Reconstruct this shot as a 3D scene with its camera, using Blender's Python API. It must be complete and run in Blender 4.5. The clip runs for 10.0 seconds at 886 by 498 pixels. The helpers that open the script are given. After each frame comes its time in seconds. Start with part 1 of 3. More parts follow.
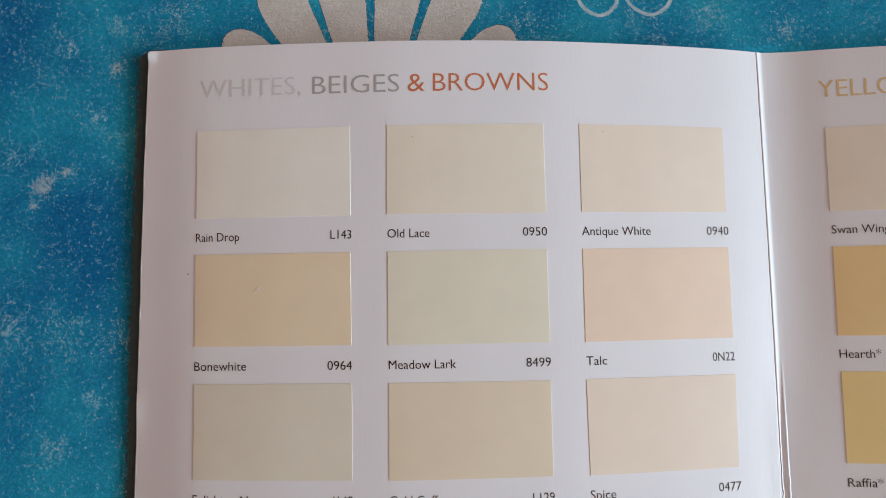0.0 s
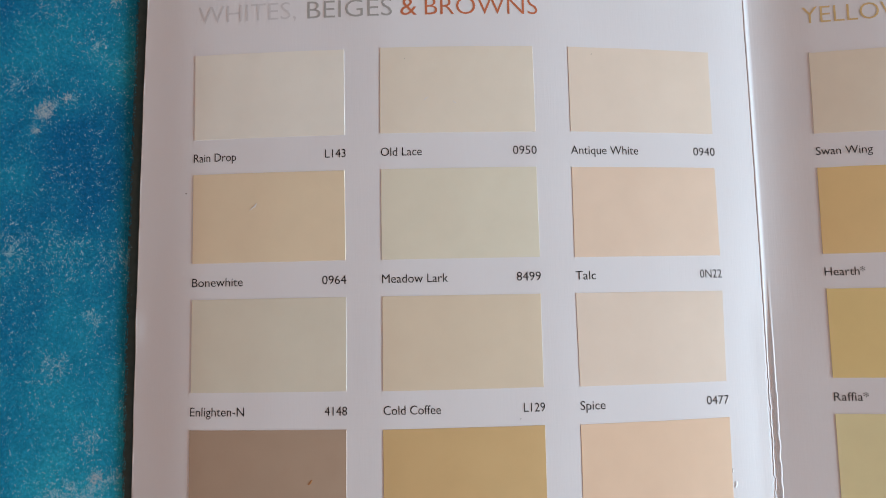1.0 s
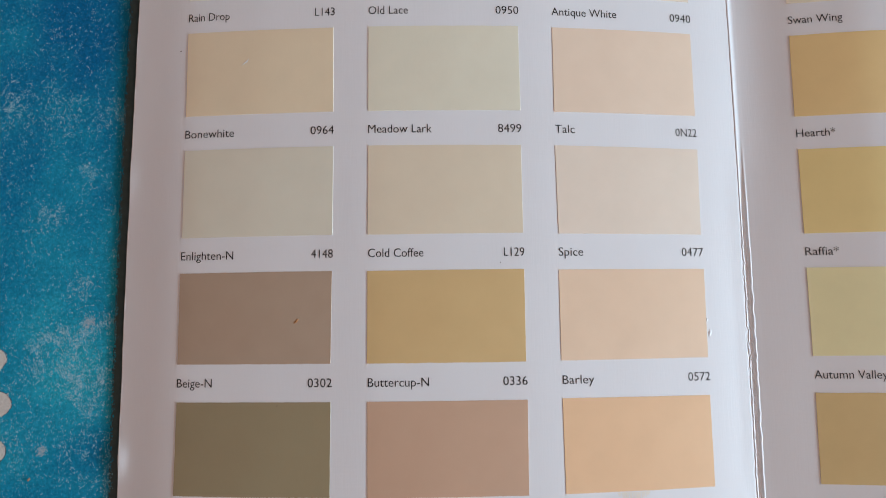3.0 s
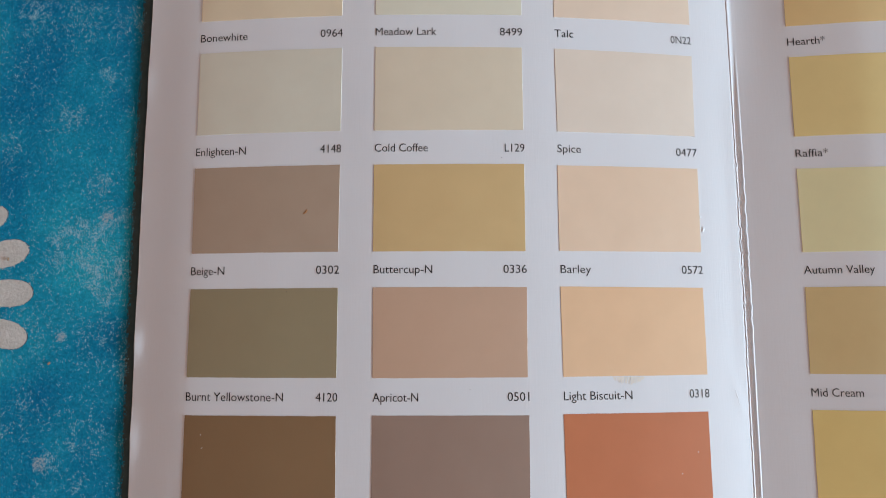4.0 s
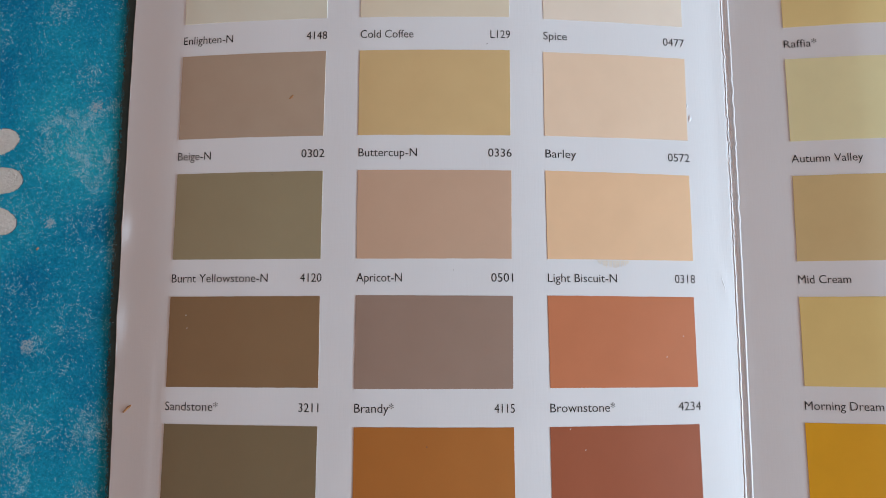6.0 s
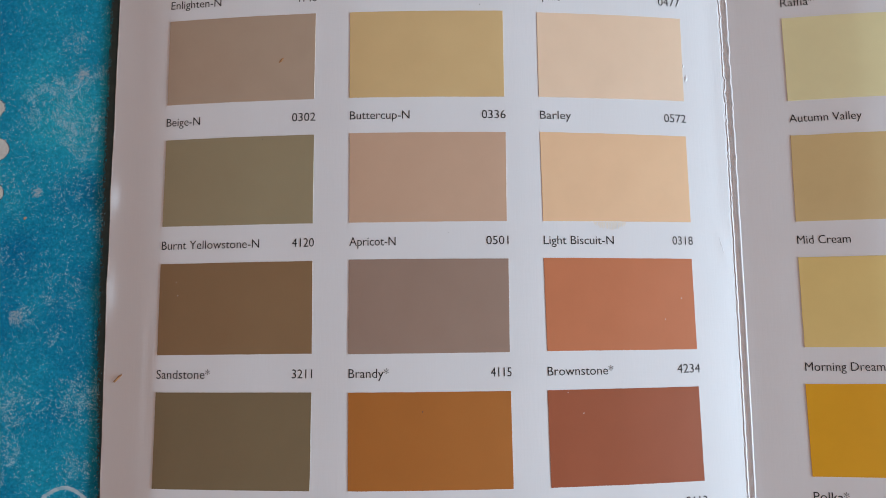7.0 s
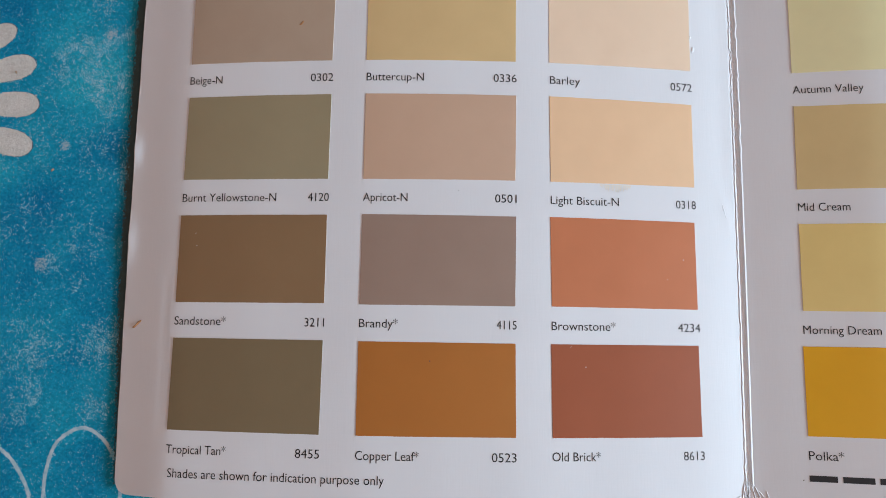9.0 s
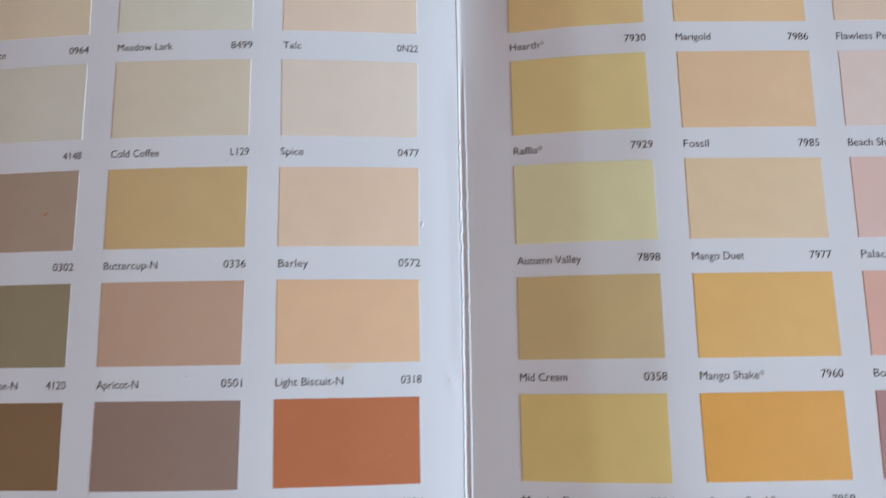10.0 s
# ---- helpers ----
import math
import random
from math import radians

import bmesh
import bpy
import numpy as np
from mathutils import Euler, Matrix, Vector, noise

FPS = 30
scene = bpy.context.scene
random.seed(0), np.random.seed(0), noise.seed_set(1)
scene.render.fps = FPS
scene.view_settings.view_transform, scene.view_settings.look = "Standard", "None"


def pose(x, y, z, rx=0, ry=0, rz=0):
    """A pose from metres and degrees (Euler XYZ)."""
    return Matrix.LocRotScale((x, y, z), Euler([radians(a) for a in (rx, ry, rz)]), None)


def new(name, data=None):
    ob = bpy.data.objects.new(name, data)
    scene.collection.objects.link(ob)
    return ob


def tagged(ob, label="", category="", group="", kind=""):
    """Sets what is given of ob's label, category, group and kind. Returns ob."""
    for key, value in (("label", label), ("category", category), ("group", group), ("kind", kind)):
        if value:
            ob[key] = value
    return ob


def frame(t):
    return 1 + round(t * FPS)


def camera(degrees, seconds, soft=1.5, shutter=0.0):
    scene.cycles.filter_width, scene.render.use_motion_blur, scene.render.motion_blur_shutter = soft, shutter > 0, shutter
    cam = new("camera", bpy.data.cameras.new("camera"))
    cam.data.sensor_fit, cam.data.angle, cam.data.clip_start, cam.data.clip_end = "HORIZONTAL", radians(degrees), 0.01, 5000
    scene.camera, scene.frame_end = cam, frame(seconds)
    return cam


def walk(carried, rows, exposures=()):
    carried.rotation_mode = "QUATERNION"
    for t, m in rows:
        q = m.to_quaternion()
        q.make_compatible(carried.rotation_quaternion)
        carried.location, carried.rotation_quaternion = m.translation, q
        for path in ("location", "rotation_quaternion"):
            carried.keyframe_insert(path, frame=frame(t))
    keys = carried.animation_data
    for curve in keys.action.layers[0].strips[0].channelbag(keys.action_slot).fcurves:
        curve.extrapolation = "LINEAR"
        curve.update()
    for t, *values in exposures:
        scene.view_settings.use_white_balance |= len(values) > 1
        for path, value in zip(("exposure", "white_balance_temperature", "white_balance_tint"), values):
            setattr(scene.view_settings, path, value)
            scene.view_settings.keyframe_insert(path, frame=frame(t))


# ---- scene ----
cam = camera(70.2, 10.0, soft=0.5, shutter=0.22)
ROWS = [
    (0.0, 0.04753, -0.01266, 0.13088, 4.331, -0.958, -0.944),
    (0.5, 0.04832, -0.02160, 0.13091, 4.704, -0.923, -0.983),
    (1.0, 0.04907, -0.03086, 0.13231, 4.970, -0.810, -1.105),
    (1.5, 0.05074, -0.03815, 0.13198, 5.133, -0.881, -1.092),
    (2.0, 0.05154, -0.04295, 0.13184, 5.462, -0.852, -1.223),
    (2.5, 0.05288, -0.05184, 0.13277, 5.729, -0.674, -1.388),
    (2.7, 0.05194, -0.05715, 0.13286, 5.923, -0.797, -1.113),
    (3.8, 0.05243, -0.08315, 0.13651, 6.656, -0.613, -0.194),
    (4.0, 0.05216, -0.08828, 0.13654, 6.736, -0.418, -0.242),
    (4.5, 0.05570, -0.09278, 0.13627, 6.639, -0.346, -0.133),
    (5.0, 0.05770, -0.10117, 0.13554, 6.752, -0.041, 0.108),
    (5.5, 0.05666, -0.10768, 0.13523, 6.911, 0.295, 0.284),
    (7.0, 0.05756, -0.11914, 0.13115, 6.630, 0.127, -0.627),
    (7.5, 0.05656, -0.12110, 0.13217, 6.609, 0.511, -0.525),
    (8.0, 0.05819, -0.12495, 0.13222, 6.820, 0.283, -0.102),
    (8.5, 0.05680, -0.13130, 0.13155, 6.939, 0.386, 0.973),
    (9.0, 0.05723, -0.12965, 0.13430, 7.178, 0.672, 0.843),
    (9.2, 0.05933, -0.12733, 0.13586, 7.218, 0.731, 0.449),
    (9.3, 0.06391, -0.12498, 0.13730, 7.249, 0.890, 0.065),
    (9.4, 0.07051, -0.12179, 0.13902, 7.428, 0.848, -0.402),
    (9.5, 0.08007, -0.11764, 0.14060, 7.517, 0.789, -0.688),
    (9.6, 0.09180, -0.11229, 0.14197, 7.783, 1.004, -1.280),
    (9.7, 0.10134, -0.10738, 0.14435, 8.154, 1.187, -1.336),
    (9.8, 0.10815, -0.10325, 0.14530, 8.388, 1.263, -1.235),
    (9.9, 0.11217, -0.10052, 0.14471, 8.474, 1.402, -1.159),
    (10.0, 0.11761, -0.09510, 0.14393, 8.403, 1.548, -0.919),
]
EXPOSURES = [(0.0, -0.17, 6500, 10), (1.0, -0.17, 6450, 10), (2.5, -0.18, 6350, 9.2), (5.0, -0.19, 6200, 8.2), (7.5, -0.17, 6200, 8.5), (9.0, -0.07, 6150, 8), (9.5, -0.1, 6100, 8), (10.0, -0.28, 5950, 8)]
walk(cam, [(t, pose(x, y, z, rx, ry, rz)) for t, x, y, z, rx, ry, rz in ROWS], EXPOSURES)

# ---- light: daylight from one window, an added warm lamp and the room's warm walls as fill ----
world = bpy.data.worlds.new("sky")
scene.world = world
world.use_nodes = True
wn = world.node_tree.nodes
sky = wn.new("ShaderNodeTexSky")
sky.sky_type, sky.sun_disc = "NISHITA", False
sky.sun_elevation, sky.sun_rotation = radians(40), radians(200)
world.node_tree.links.new(sky.outputs["Color"], wn["Background"].inputs["Color"])
wn["Background"].inputs["Strength"].default_value = 0.1

# cool sky light enters through a low window; a warm fill lamp is added in an unseen fanlight above it
WIN_X, WIN_Y, WIN_Z, WIN_W, WIN_H = 3.04, -0.6, 0.96, 2.08, 0.9
lamp = bpy.data.lights.new("window_daylight", "AREA")
lamp.shape, lamp.size, lamp.size_y = "RECTANGLE", WIN_W - 0.12, WIN_H - 0.12
lamp.energy, lamp.color = 176.0, (0.63, 0.845, 1.0)
new("window_daylight", lamp).matrix_world = pose(WIN_X - 0.02, WIN_Y, WIN_Z, 0, 90, 0) @ pose(0, 0, 0, 0, 0, 90)
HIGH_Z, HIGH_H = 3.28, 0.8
warm = bpy.data.lights.new("added_warm_fill", "AREA")
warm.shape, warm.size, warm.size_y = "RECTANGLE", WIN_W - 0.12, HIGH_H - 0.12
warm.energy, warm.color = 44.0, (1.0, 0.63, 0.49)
new("added_warm_fill", warm).matrix_world = pose(WIN_X - 0.02, WIN_Y, HIGH_Z, 0, 90, 0) @ pose(0, 0, 0, 0, 0, 90)

MM = 0.001


# ---- materials ----
class Mat:
    """A small builder for node materials."""

    def __init__(self, name, rough=0.6, spec=0.5):
        self.m = bpy.data.materials.new(name)
        self.m.use_nodes = True
        self.t = self.m.node_tree
        self.b = self.t.nodes["Principled BSDF"]
        self.b.inputs["Roughness"].default_value = rough
        self.b.inputs["Specular IOR Level"].default_value = spec

    def n(self, kind, **values):
        node = self.t.nodes.new(kind)
        for k, v in values.items():
            node.inputs[k].default_value = v
        return node

    def link(self, a, b):
        self.t.links.new(a, b)

    def coords(self, scale=(1, 1, 1)):
        geo = self.n("ShaderNodeNewGeometry")
        mp = self.n("ShaderNodeMapping", Scale=scale)
        self.link(geo.outputs["Position"], mp.inputs["Vector"])
        return mp.outputs["Vector"]

    def noise(self, scale, detail=3.0, stretch=(1, 1, 1), rough=0.55):
        nz = self.n("ShaderNodeTexNoise", Scale=scale, Detail=detail, Roughness=rough)
        self.link(self.coords(stretch), nz.inputs["Vector"])
        return nz.outputs["Fac"]

    def stored(self, name):
        """A value kept on the mesh's points."""
        node = self.n("ShaderNodeAttribute")
        node.attribute_name = name
        return node.outputs["Fac"]

    def ramp(self, fac, stops):
        r = self.n("ShaderNodeValToRGB")
        while len(r.color_ramp.elements) < len(stops):
            r.color_ramp.elements.new(0.5)
        for e, (at, c) in zip(r.color_ramp.elements, stops):
            e.position, e.color = at, (*c[:3], 1)
        self.link(fac, r.inputs["Fac"])
        return r.outputs["Color"]

    def mix(self, fac, a, b, mode="MIX"):
        x = self.t.nodes.new("ShaderNodeMix")
        x.data_type, x.blend_type = "RGBA", mode
        for value, sock in ((fac, x.inputs[0]), (a, x.inputs[6]), (b, x.inputs[7])):
            if hasattr(value, "is_linked"):
                self.link(value, sock)
            elif isinstance(value, (int, float)):
                sock.default_value = value
            else:
                sock.default_value = (*value[:3], 1)
        return x.outputs[2]

    def bump(self, fac, strength, distance):
        bp = self.n("ShaderNodeBump", Strength=strength, Distance=distance)
        self.link(fac, bp.inputs["Height"])
        if self.b.inputs["Normal"].is_linked:
            self.link(self.b.inputs["Normal"].links[0].from_socket, bp.inputs["Normal"])
        self.link(bp.outputs["Normal"], self.b.inputs["Normal"])

    def color(self, c):
        if hasattr(c, "is_linked"):
            self.link(c, self.b.inputs["Base Color"])
        else:
            self.b.inputs["Base Color"].default_value = (*c[:3], 1)
        return self


def linen(mat, strength):
    """The fine laid texture of the card: threads along the sheet with a weaker weft."""
    mat.bump(mat.noise(2600, 1.0, (1, 0.08, 1)), strength, 0.00003)
    mat.bump(mat.noise(2400, 1.0, (0.05, 1, 1)), strength * 0.5, 0.00003)


PAPER = Mat("card_paper", 0.52, 0.4)
PAPER.color(PAPER.mix(PAPER.noise(45, 4), (0.79, 0.775, 0.78), (0.84, 0.825, 0.83)))
linen(PAPER, 0.42)
PAPER.bump(PAPER.noise(60, 2), 0.25, 0.0004)

RAW_PAPER = Mat("torn_paper", 0.8, 0.2)
RAW_PAPER.color(RAW_PAPER.mix(RAW_PAPER.noise(900, 3), (0.72, 0.7, 0.69), (0.86, 0.85, 0.84)))
RAW_PAPER.bump(RAW_PAPER.noise(3000, 3), 0.5, 0.00006)

CHIP = Mat("paint_chip", 0.6, 0.27)
info = CHIP.n("ShaderNodeObjectInfo")
tone = CHIP.ramp(CHIP.noise(160, 4), [(0.3, (0.965, 0.96, 0.955)), (0.7, (1.0, 1.0, 1.0))])
CHIP.color(CHIP.mix(1.0, info.outputs["Color"], tone, "MULTIPLY"))
linen(CHIP, 0.15)
CHIP.bump(CHIP.noise(75, 2), 0.3, 0.0004)

CHIP_EDGE = Mat("chip_cut_edge", 0.7, 0.2)
info = CHIP_EDGE.n("ShaderNodeObjectInfo")
CHIP_EDGE.color(CHIP_EDGE.mix(0.28, info.outputs["Color"], (0.78, 0.77, 0.76)))


def ink(name, c, rough=0.45):
    m = Mat(name, rough, 0.4)
    m.color(m.mix(m.noise(1500, 2), c, [min(1, v * 1.25 + 0.004) for v in c]))
    return m


INK = ink("black_ink", (0.011, 0.011, 0.013))
INK_PALE = ink("pale_grey_ink", (0.6, 0.585, 0.59))
INK_GREY = ink("grey_ink", (0.37, 0.36, 0.34))
INK_BROWN = ink("red_brown_ink", (0.54, 0.16, 0.07))
INK_GOLD = ink("gold_ink", (0.66, 0.48, 0.22))

CLOTH = Mat("blue_plush", 0.9, 0.15)
patch = CLOTH.ramp(CLOTH.stored("paleness"), [(0.18, (0.006, 0.15, 0.33)), (0.5, (0.014, 0.275, 0.44)), (0.85, (0.03, 0.42, 0.55))])
fleck = CLOTH.ramp(CLOTH.noise(1800, 3), [(0.4, (0.75, 0.75, 0.75)), (0.65, (1.2, 1.2, 1.2))])
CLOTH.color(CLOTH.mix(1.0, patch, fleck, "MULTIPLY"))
CLOTH.bump(CLOTH.noise(1600, 4), 0.4, 0.0002)

PILE = Mat("blue_pile", 0.95, 0.05)
geo = PILE.n("ShaderNodeNewGeometry")
patch = PILE.ramp(PILE.stored("paleness"), [(0.18, (0.006, 0.15, 0.33)), (0.5, (0.014, 0.275, 0.44)), (0.85, (0.03, 0.42, 0.55))])
vary = PILE.ramp(geo.outputs["Random Per Island"], [(0.0, (0.86, 0.86, 0.87)), (1.0, (1.1, 1.1, 1.08))])
light = PILE.ramp(geo.outputs["Random Per Island"], [(0.82, (0.0, 0.0, 0.0)), (1.0, (0.5, 0.5, 0.5))])
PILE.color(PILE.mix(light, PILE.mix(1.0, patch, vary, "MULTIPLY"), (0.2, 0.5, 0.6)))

LINT = Mat("pale_lint", 0.85, 0.1)
geo = LINT.n("ShaderNodeNewGeometry")
LINT.color(LINT.ramp(geo.outputs["Random Per Island"], [(0.0, (0.15, 0.45, 0.58)), (0.6, (0.3, 0.56, 0.65)), (1.0, (0.5, 0.64, 0.68))]))

PRINT = Mat("grey_print", 0.9, 0.1)
PRINT.color(PRINT.ramp(PRINT.noise(120, 5), [(0.3, (0.54, 0.49, 0.43)), (0.7, (0.7, 0.66, 0.6))]))
PRINT.bump(PRINT.noise(1600, 4), 0.8, 0.0003)
PRINT_PILE = Mat("grey_pile", 0.85, 0.1)
geo = PRINT_PILE.n("ShaderNodeNewGeometry")
PRINT_PILE.color(PRINT_PILE.ramp(geo.outputs["Random Per Island"], [(0.0, (0.5, 0.46, 0.41)), (0.7, (0.63, 0.59, 0.53)), (1.0, (0.74, 0.71, 0.66))]))
BARE_PILE = Mat("matted_pile", 0.9, 0.1)
geo = BARE_PILE.n("ShaderNodeNewGeometry")
BARE_PILE.color(BARE_PILE.ramp(geo.outputs["Random Per Island"], [(0.0, (0.15, 0.38, 0.5)), (0.5, (0.34, 0.45, 0.51)), (1.0, (0.46, 0.5, 0.52))]))
WHITE_PRINT = Mat("white_print", 0.9, 0.1)
WHITE_PRINT.color(WHITE_PRINT.ramp(WHITE_PRINT.noise(900, 4), [(0.3, (0.27, 0.44, 0.5)), (0.7, (0.52, 0.6, 0.63))]))

WALL = Mat("warm_wall_paint", 0.8, 0.2)
WALL.color(WALL.mix(WALL.noise(3, 4), (0.5, 0.33, 0.27), (0.55, 0.37, 0.3)))
CEILING = Mat("white_ceiling", 0.9, 0.2)
CEILING.color(CEILING.mix(CEILING.noise(3, 4), (0.5, 0.42, 0.35), (0.55, 0.46, 0.39)))
FLOOR = Mat("stone_floor", 0.5, 0.4)
FLOOR.color(FLOOR.mix(FLOOR.noise(8, 5), (0.33, 0.27, 0.22), (0.42, 0.35, 0.29)))
FRAME = Mat("white_window_paint", 0.4, 0.4)
FRAME.color((0.75, 0.74, 0.72))
SHAVING = Mat("wood_shaving", 0.7, 0.2)
SHAVING.color(SHAVING.mix(SHAVING.noise(2500, 2), (0.36, 0.16, 0.06), (0.55, 0.3, 0.14)))
CRUMB = Mat("brown_crumb", 0.8, 0.2)
CRUMB.color(CRUMB.mix(CRUMB.noise(2500, 2), (0.2, 0.11, 0.06), (0.34, 0.22, 0.14)))
SPECK = Mat("dark_speck", 0.7, 0.2)
SPECK.color((0.14, 0.11, 0.09))
# this grey carries the shadow on the leaf below the panels
SHADOWED_PAPER = Mat("shadowed_paper", 0.7, 0.2)
SHADOWED_PAPER.color(SHADOWED_PAPER.mix(SHADOWED_PAPER.noise(300, 3), (0.36, 0.38, 0.39), (0.44, 0.45, 0.46)))
SMUDGE = Mat("beige_smudge", 0.6, 0.3)
SMUDGE.color(SMUDGE.mix(SMUDGE.noise(2200, 3, (1, 0.15, 1)), (0.86, 0.76, 0.63), (0.85, 0.8, 0.74)))


# ---- mesh helpers ----
def mesh(name, verts, faces, mats, parent=None, at=(0, 0, 0), smooth=False, slots=None):
    """One mesh object from points in metres, its origin at `at`."""
    me = bpy.data.meshes.new(name)
    at = Vector(at)
    me.from_pydata([tuple(Vector(v) - at) for v in verts], [], faces)
    for m in mats if isinstance(mats, (list, tuple)) else [mats]:
        me.materials.append(m.m)
    if slots:
        me.polygons.foreach_set("material_index", slots)
    if smooth:
        me.polygons.foreach_set("use_smooth", [True] * len(me.polygons))
    me.update()
    ob = new(name, me)
    ob.location = at
    if parent:
        ob.parent = parent
        ob.matrix_parent_inverse = Matrix.Translation(parent.matrix_basis.translation).inverted()
        if parent.parent:
            ob.matrix_parent_inverse = Matrix.Translation(parent.location).inverted()
    return ob


def box(name, lo, hi, mat, parent=None):
    x0, y0, z0 = lo
    x1, y1, z1 = hi
    v = [(x, y, z) for z in (z0, z1) for y in (y0, y1) for x in (x0, x1)]
    f = [(0, 2, 3, 1), (4, 5, 7, 6), (0, 1, 5, 4), (2, 6, 7, 3), (0, 4, 6, 2), (1, 3, 7, 5)]
    return mesh(name, v, f, mat, parent)


# ---- the room that closes the place ----
FLOOR_Z = -0.012
CLOTH_Z = -0.3
R0, R1, S0, S1, TOP = -3.04, 3.04, -3.36, 2.72, 4.1
tagged(box("floor", (R0, S0, FLOOR_Z - 0.1), (R1, S1, FLOOR_Z), FLOOR), "plain brown stone floor under the blanket", "floor", kind="structure")
tagged(box("ceiling", (R0, S0, TOP), (R1, S1, TOP + 0.1), CEILING), "plain off-white ceiling", "ceiling", kind="structure")
for wall, lo, hi in (("wall_west", (R0 - 0.15, S0, FLOOR_Z), (R0, S1, TOP)), ("wall_north", (R0, S1, FLOOR_Z), (R1, S1 + 0.15, TOP)), ("wall_south", (R0, S0 - 0.15, FLOOR_Z), (R1, S0, TOP))):
    tagged(box(wall, lo, hi, WALL), "plain wall with warm matt paint", "wall", kind="structure")


def wall_with_windows():
    """The wall towards the daylight: a low window and an added fanlight for the fill lamp above it, both framed."""
    y0, y1 = WIN_Y - WIN_W / 2, WIN_Y + WIN_W / 2
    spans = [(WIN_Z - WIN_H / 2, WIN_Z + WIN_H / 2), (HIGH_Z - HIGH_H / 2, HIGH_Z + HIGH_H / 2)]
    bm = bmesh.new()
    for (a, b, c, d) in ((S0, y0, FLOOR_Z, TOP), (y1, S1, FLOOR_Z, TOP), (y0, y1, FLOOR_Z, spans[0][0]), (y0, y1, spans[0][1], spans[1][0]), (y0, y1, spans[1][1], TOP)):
        m = Matrix.LocRotScale((R1 + 0.075, (a + b) / 2, (c + d) / 2), None, (0.15, b - a, d - c))
        bmesh.ops.create_cube(bm, size=1, matrix=m)
    me = bpy.data.meshes.new("wall_east")
    bm.to_mesh(me)
    bm.free()
    me.materials.append(WALL.m)
    tagged(new("wall_east", me), "warm painted wall with two window openings", "wall", kind="structure")
    t = 0.05
    for name, (z0, z1) in zip(("window_1", "added_fanlight"), spans):
        win = tagged(new(name), "unseen white painted window frame around an area lamp", "window", kind="structure")
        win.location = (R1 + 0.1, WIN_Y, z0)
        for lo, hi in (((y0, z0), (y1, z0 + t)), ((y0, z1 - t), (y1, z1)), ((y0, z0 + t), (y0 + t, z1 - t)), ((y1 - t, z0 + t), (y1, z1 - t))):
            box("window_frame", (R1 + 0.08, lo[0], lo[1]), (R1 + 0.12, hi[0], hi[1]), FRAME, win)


wall_with_windows()


# ---- the folded card: its rolling cross-section, in millimetres ----
LEFT = [(-13, 0.95), (-9, 1.7), (-5, 2.6), (0, 3.62), (16, 5.3), (31.6, 6.45), (40, 7.0), (55, 7.15), (70.4, 6.75), (77.6, 6.15), (95, 4.3), (108.7, 2.35), (114, 1.3), (119, 0.1)]
RIGHT = [(118, 0.0), (122, 0.05), (125, 0.45), (128, 0.95), (130.5, 1.5), (146, 3.95), (161.6, 5.1), (169, 4.95), (185, 4.15), (200, 3.3), (225, 2.35), (252, 1.8)]
RIGHT_LOW = [(118, 0.0), (119.5, 0.1), (122, 0.5), (125, 0.95), (128, 1.35), (130.5, 1.65)] + RIGHT[5:]


def rolled(knots, sigma=3.0):
    xs = np.arange(knots[0][0] - 12, knots[-1][0] + 12, 0.25)
    kx, kz = np.array(knots).T
    zs = np.interp(xs, kx, kz)
    a, b = (kz[1] - kz[0]) / (kx[1] - kx[0]), (kz[-1] - kz[-2]) / (kx[-1] - kx[-2])
    zs = np.where(xs < kx[0], kz[0] + a * (xs - kx[0]), np.where(xs > kx[-1], kz[-1] + b * (xs - kx[-1]), zs))
    w = np.exp(-0.5 * (np.arange(-40, 41) * 0.25 / sigma) ** 2)
    pad = np.concatenate([zs[0] + a * 0.25 * np.arange(-40, 0), zs, zs[-1] + b * 0.25 * np.arange(1, 41)])
    return xs, np.convolve(pad, w / w.sum(), "valid")


LX, LZ = rolled(LEFT)
RX, RZ = rolled(RIGHT, 2.0)
RZ_LOW = rolled(RIGHT_LOW, 2.0)[1]


def step01(v):
    return min(1.0, max(0.0, v))


def right_z(x, y):
    """Height of the second leaf: it leaves the fold flat at the upper end and rises at once lower down."""
    low = step01((-15 - y) / 35)
    return float(np.interp(x, RX, RZ)) * (1 - low) + float(np.interp(x, RX, RZ_LOW)) * low


def fold_x(y):
    return 119.05 - 0.00006 * (y + 60) ** 2


def top_z(x, y):
    """Height of the card's upper face over the blanket."""
    base = float(np.interp(x, LX, LZ)) if x < fold_x(y) else right_z(x, y)
    if x < 0:
        base += min(1.0, -x / 12) * (0.35 + 0.0045 * (y - 39))
    wave = 0.12 * noise.noise(Vector((x / 38, y / 45, 3.1)))
    return base + wave


TOP_Y, LOW_Y, THICK, EDGE_X = 38.9, -164.15, 0.4, 249.5


def left_x(y):
    return -12.35 + 0.000122 * (y + 70) ** 2 + 0.12 * noise.noise(Vector((0, y / 9, 7)))


def corner(y, r_top, r_low):
    """How far a rounded corner draws the edge in at y."""
    for r, d in ((r_top, TOP_Y - y), (r_low, y - LOW_Y)):
        if d < r:
            return r - math.sqrt(max(0, r * r - (r - d) ** 2))
    return 0.0


def end_y(x, y):
    """The cut ends of the sheet are not quite square."""
    u = (y - LOW_Y) / (TOP_Y - LOW_Y)
    return y + u * (0.35 - 0.0065 * x) * (1 if x < 130 else 0.9) + (1 - u) * (-0.25 + 0.006 * abs(x - 20))


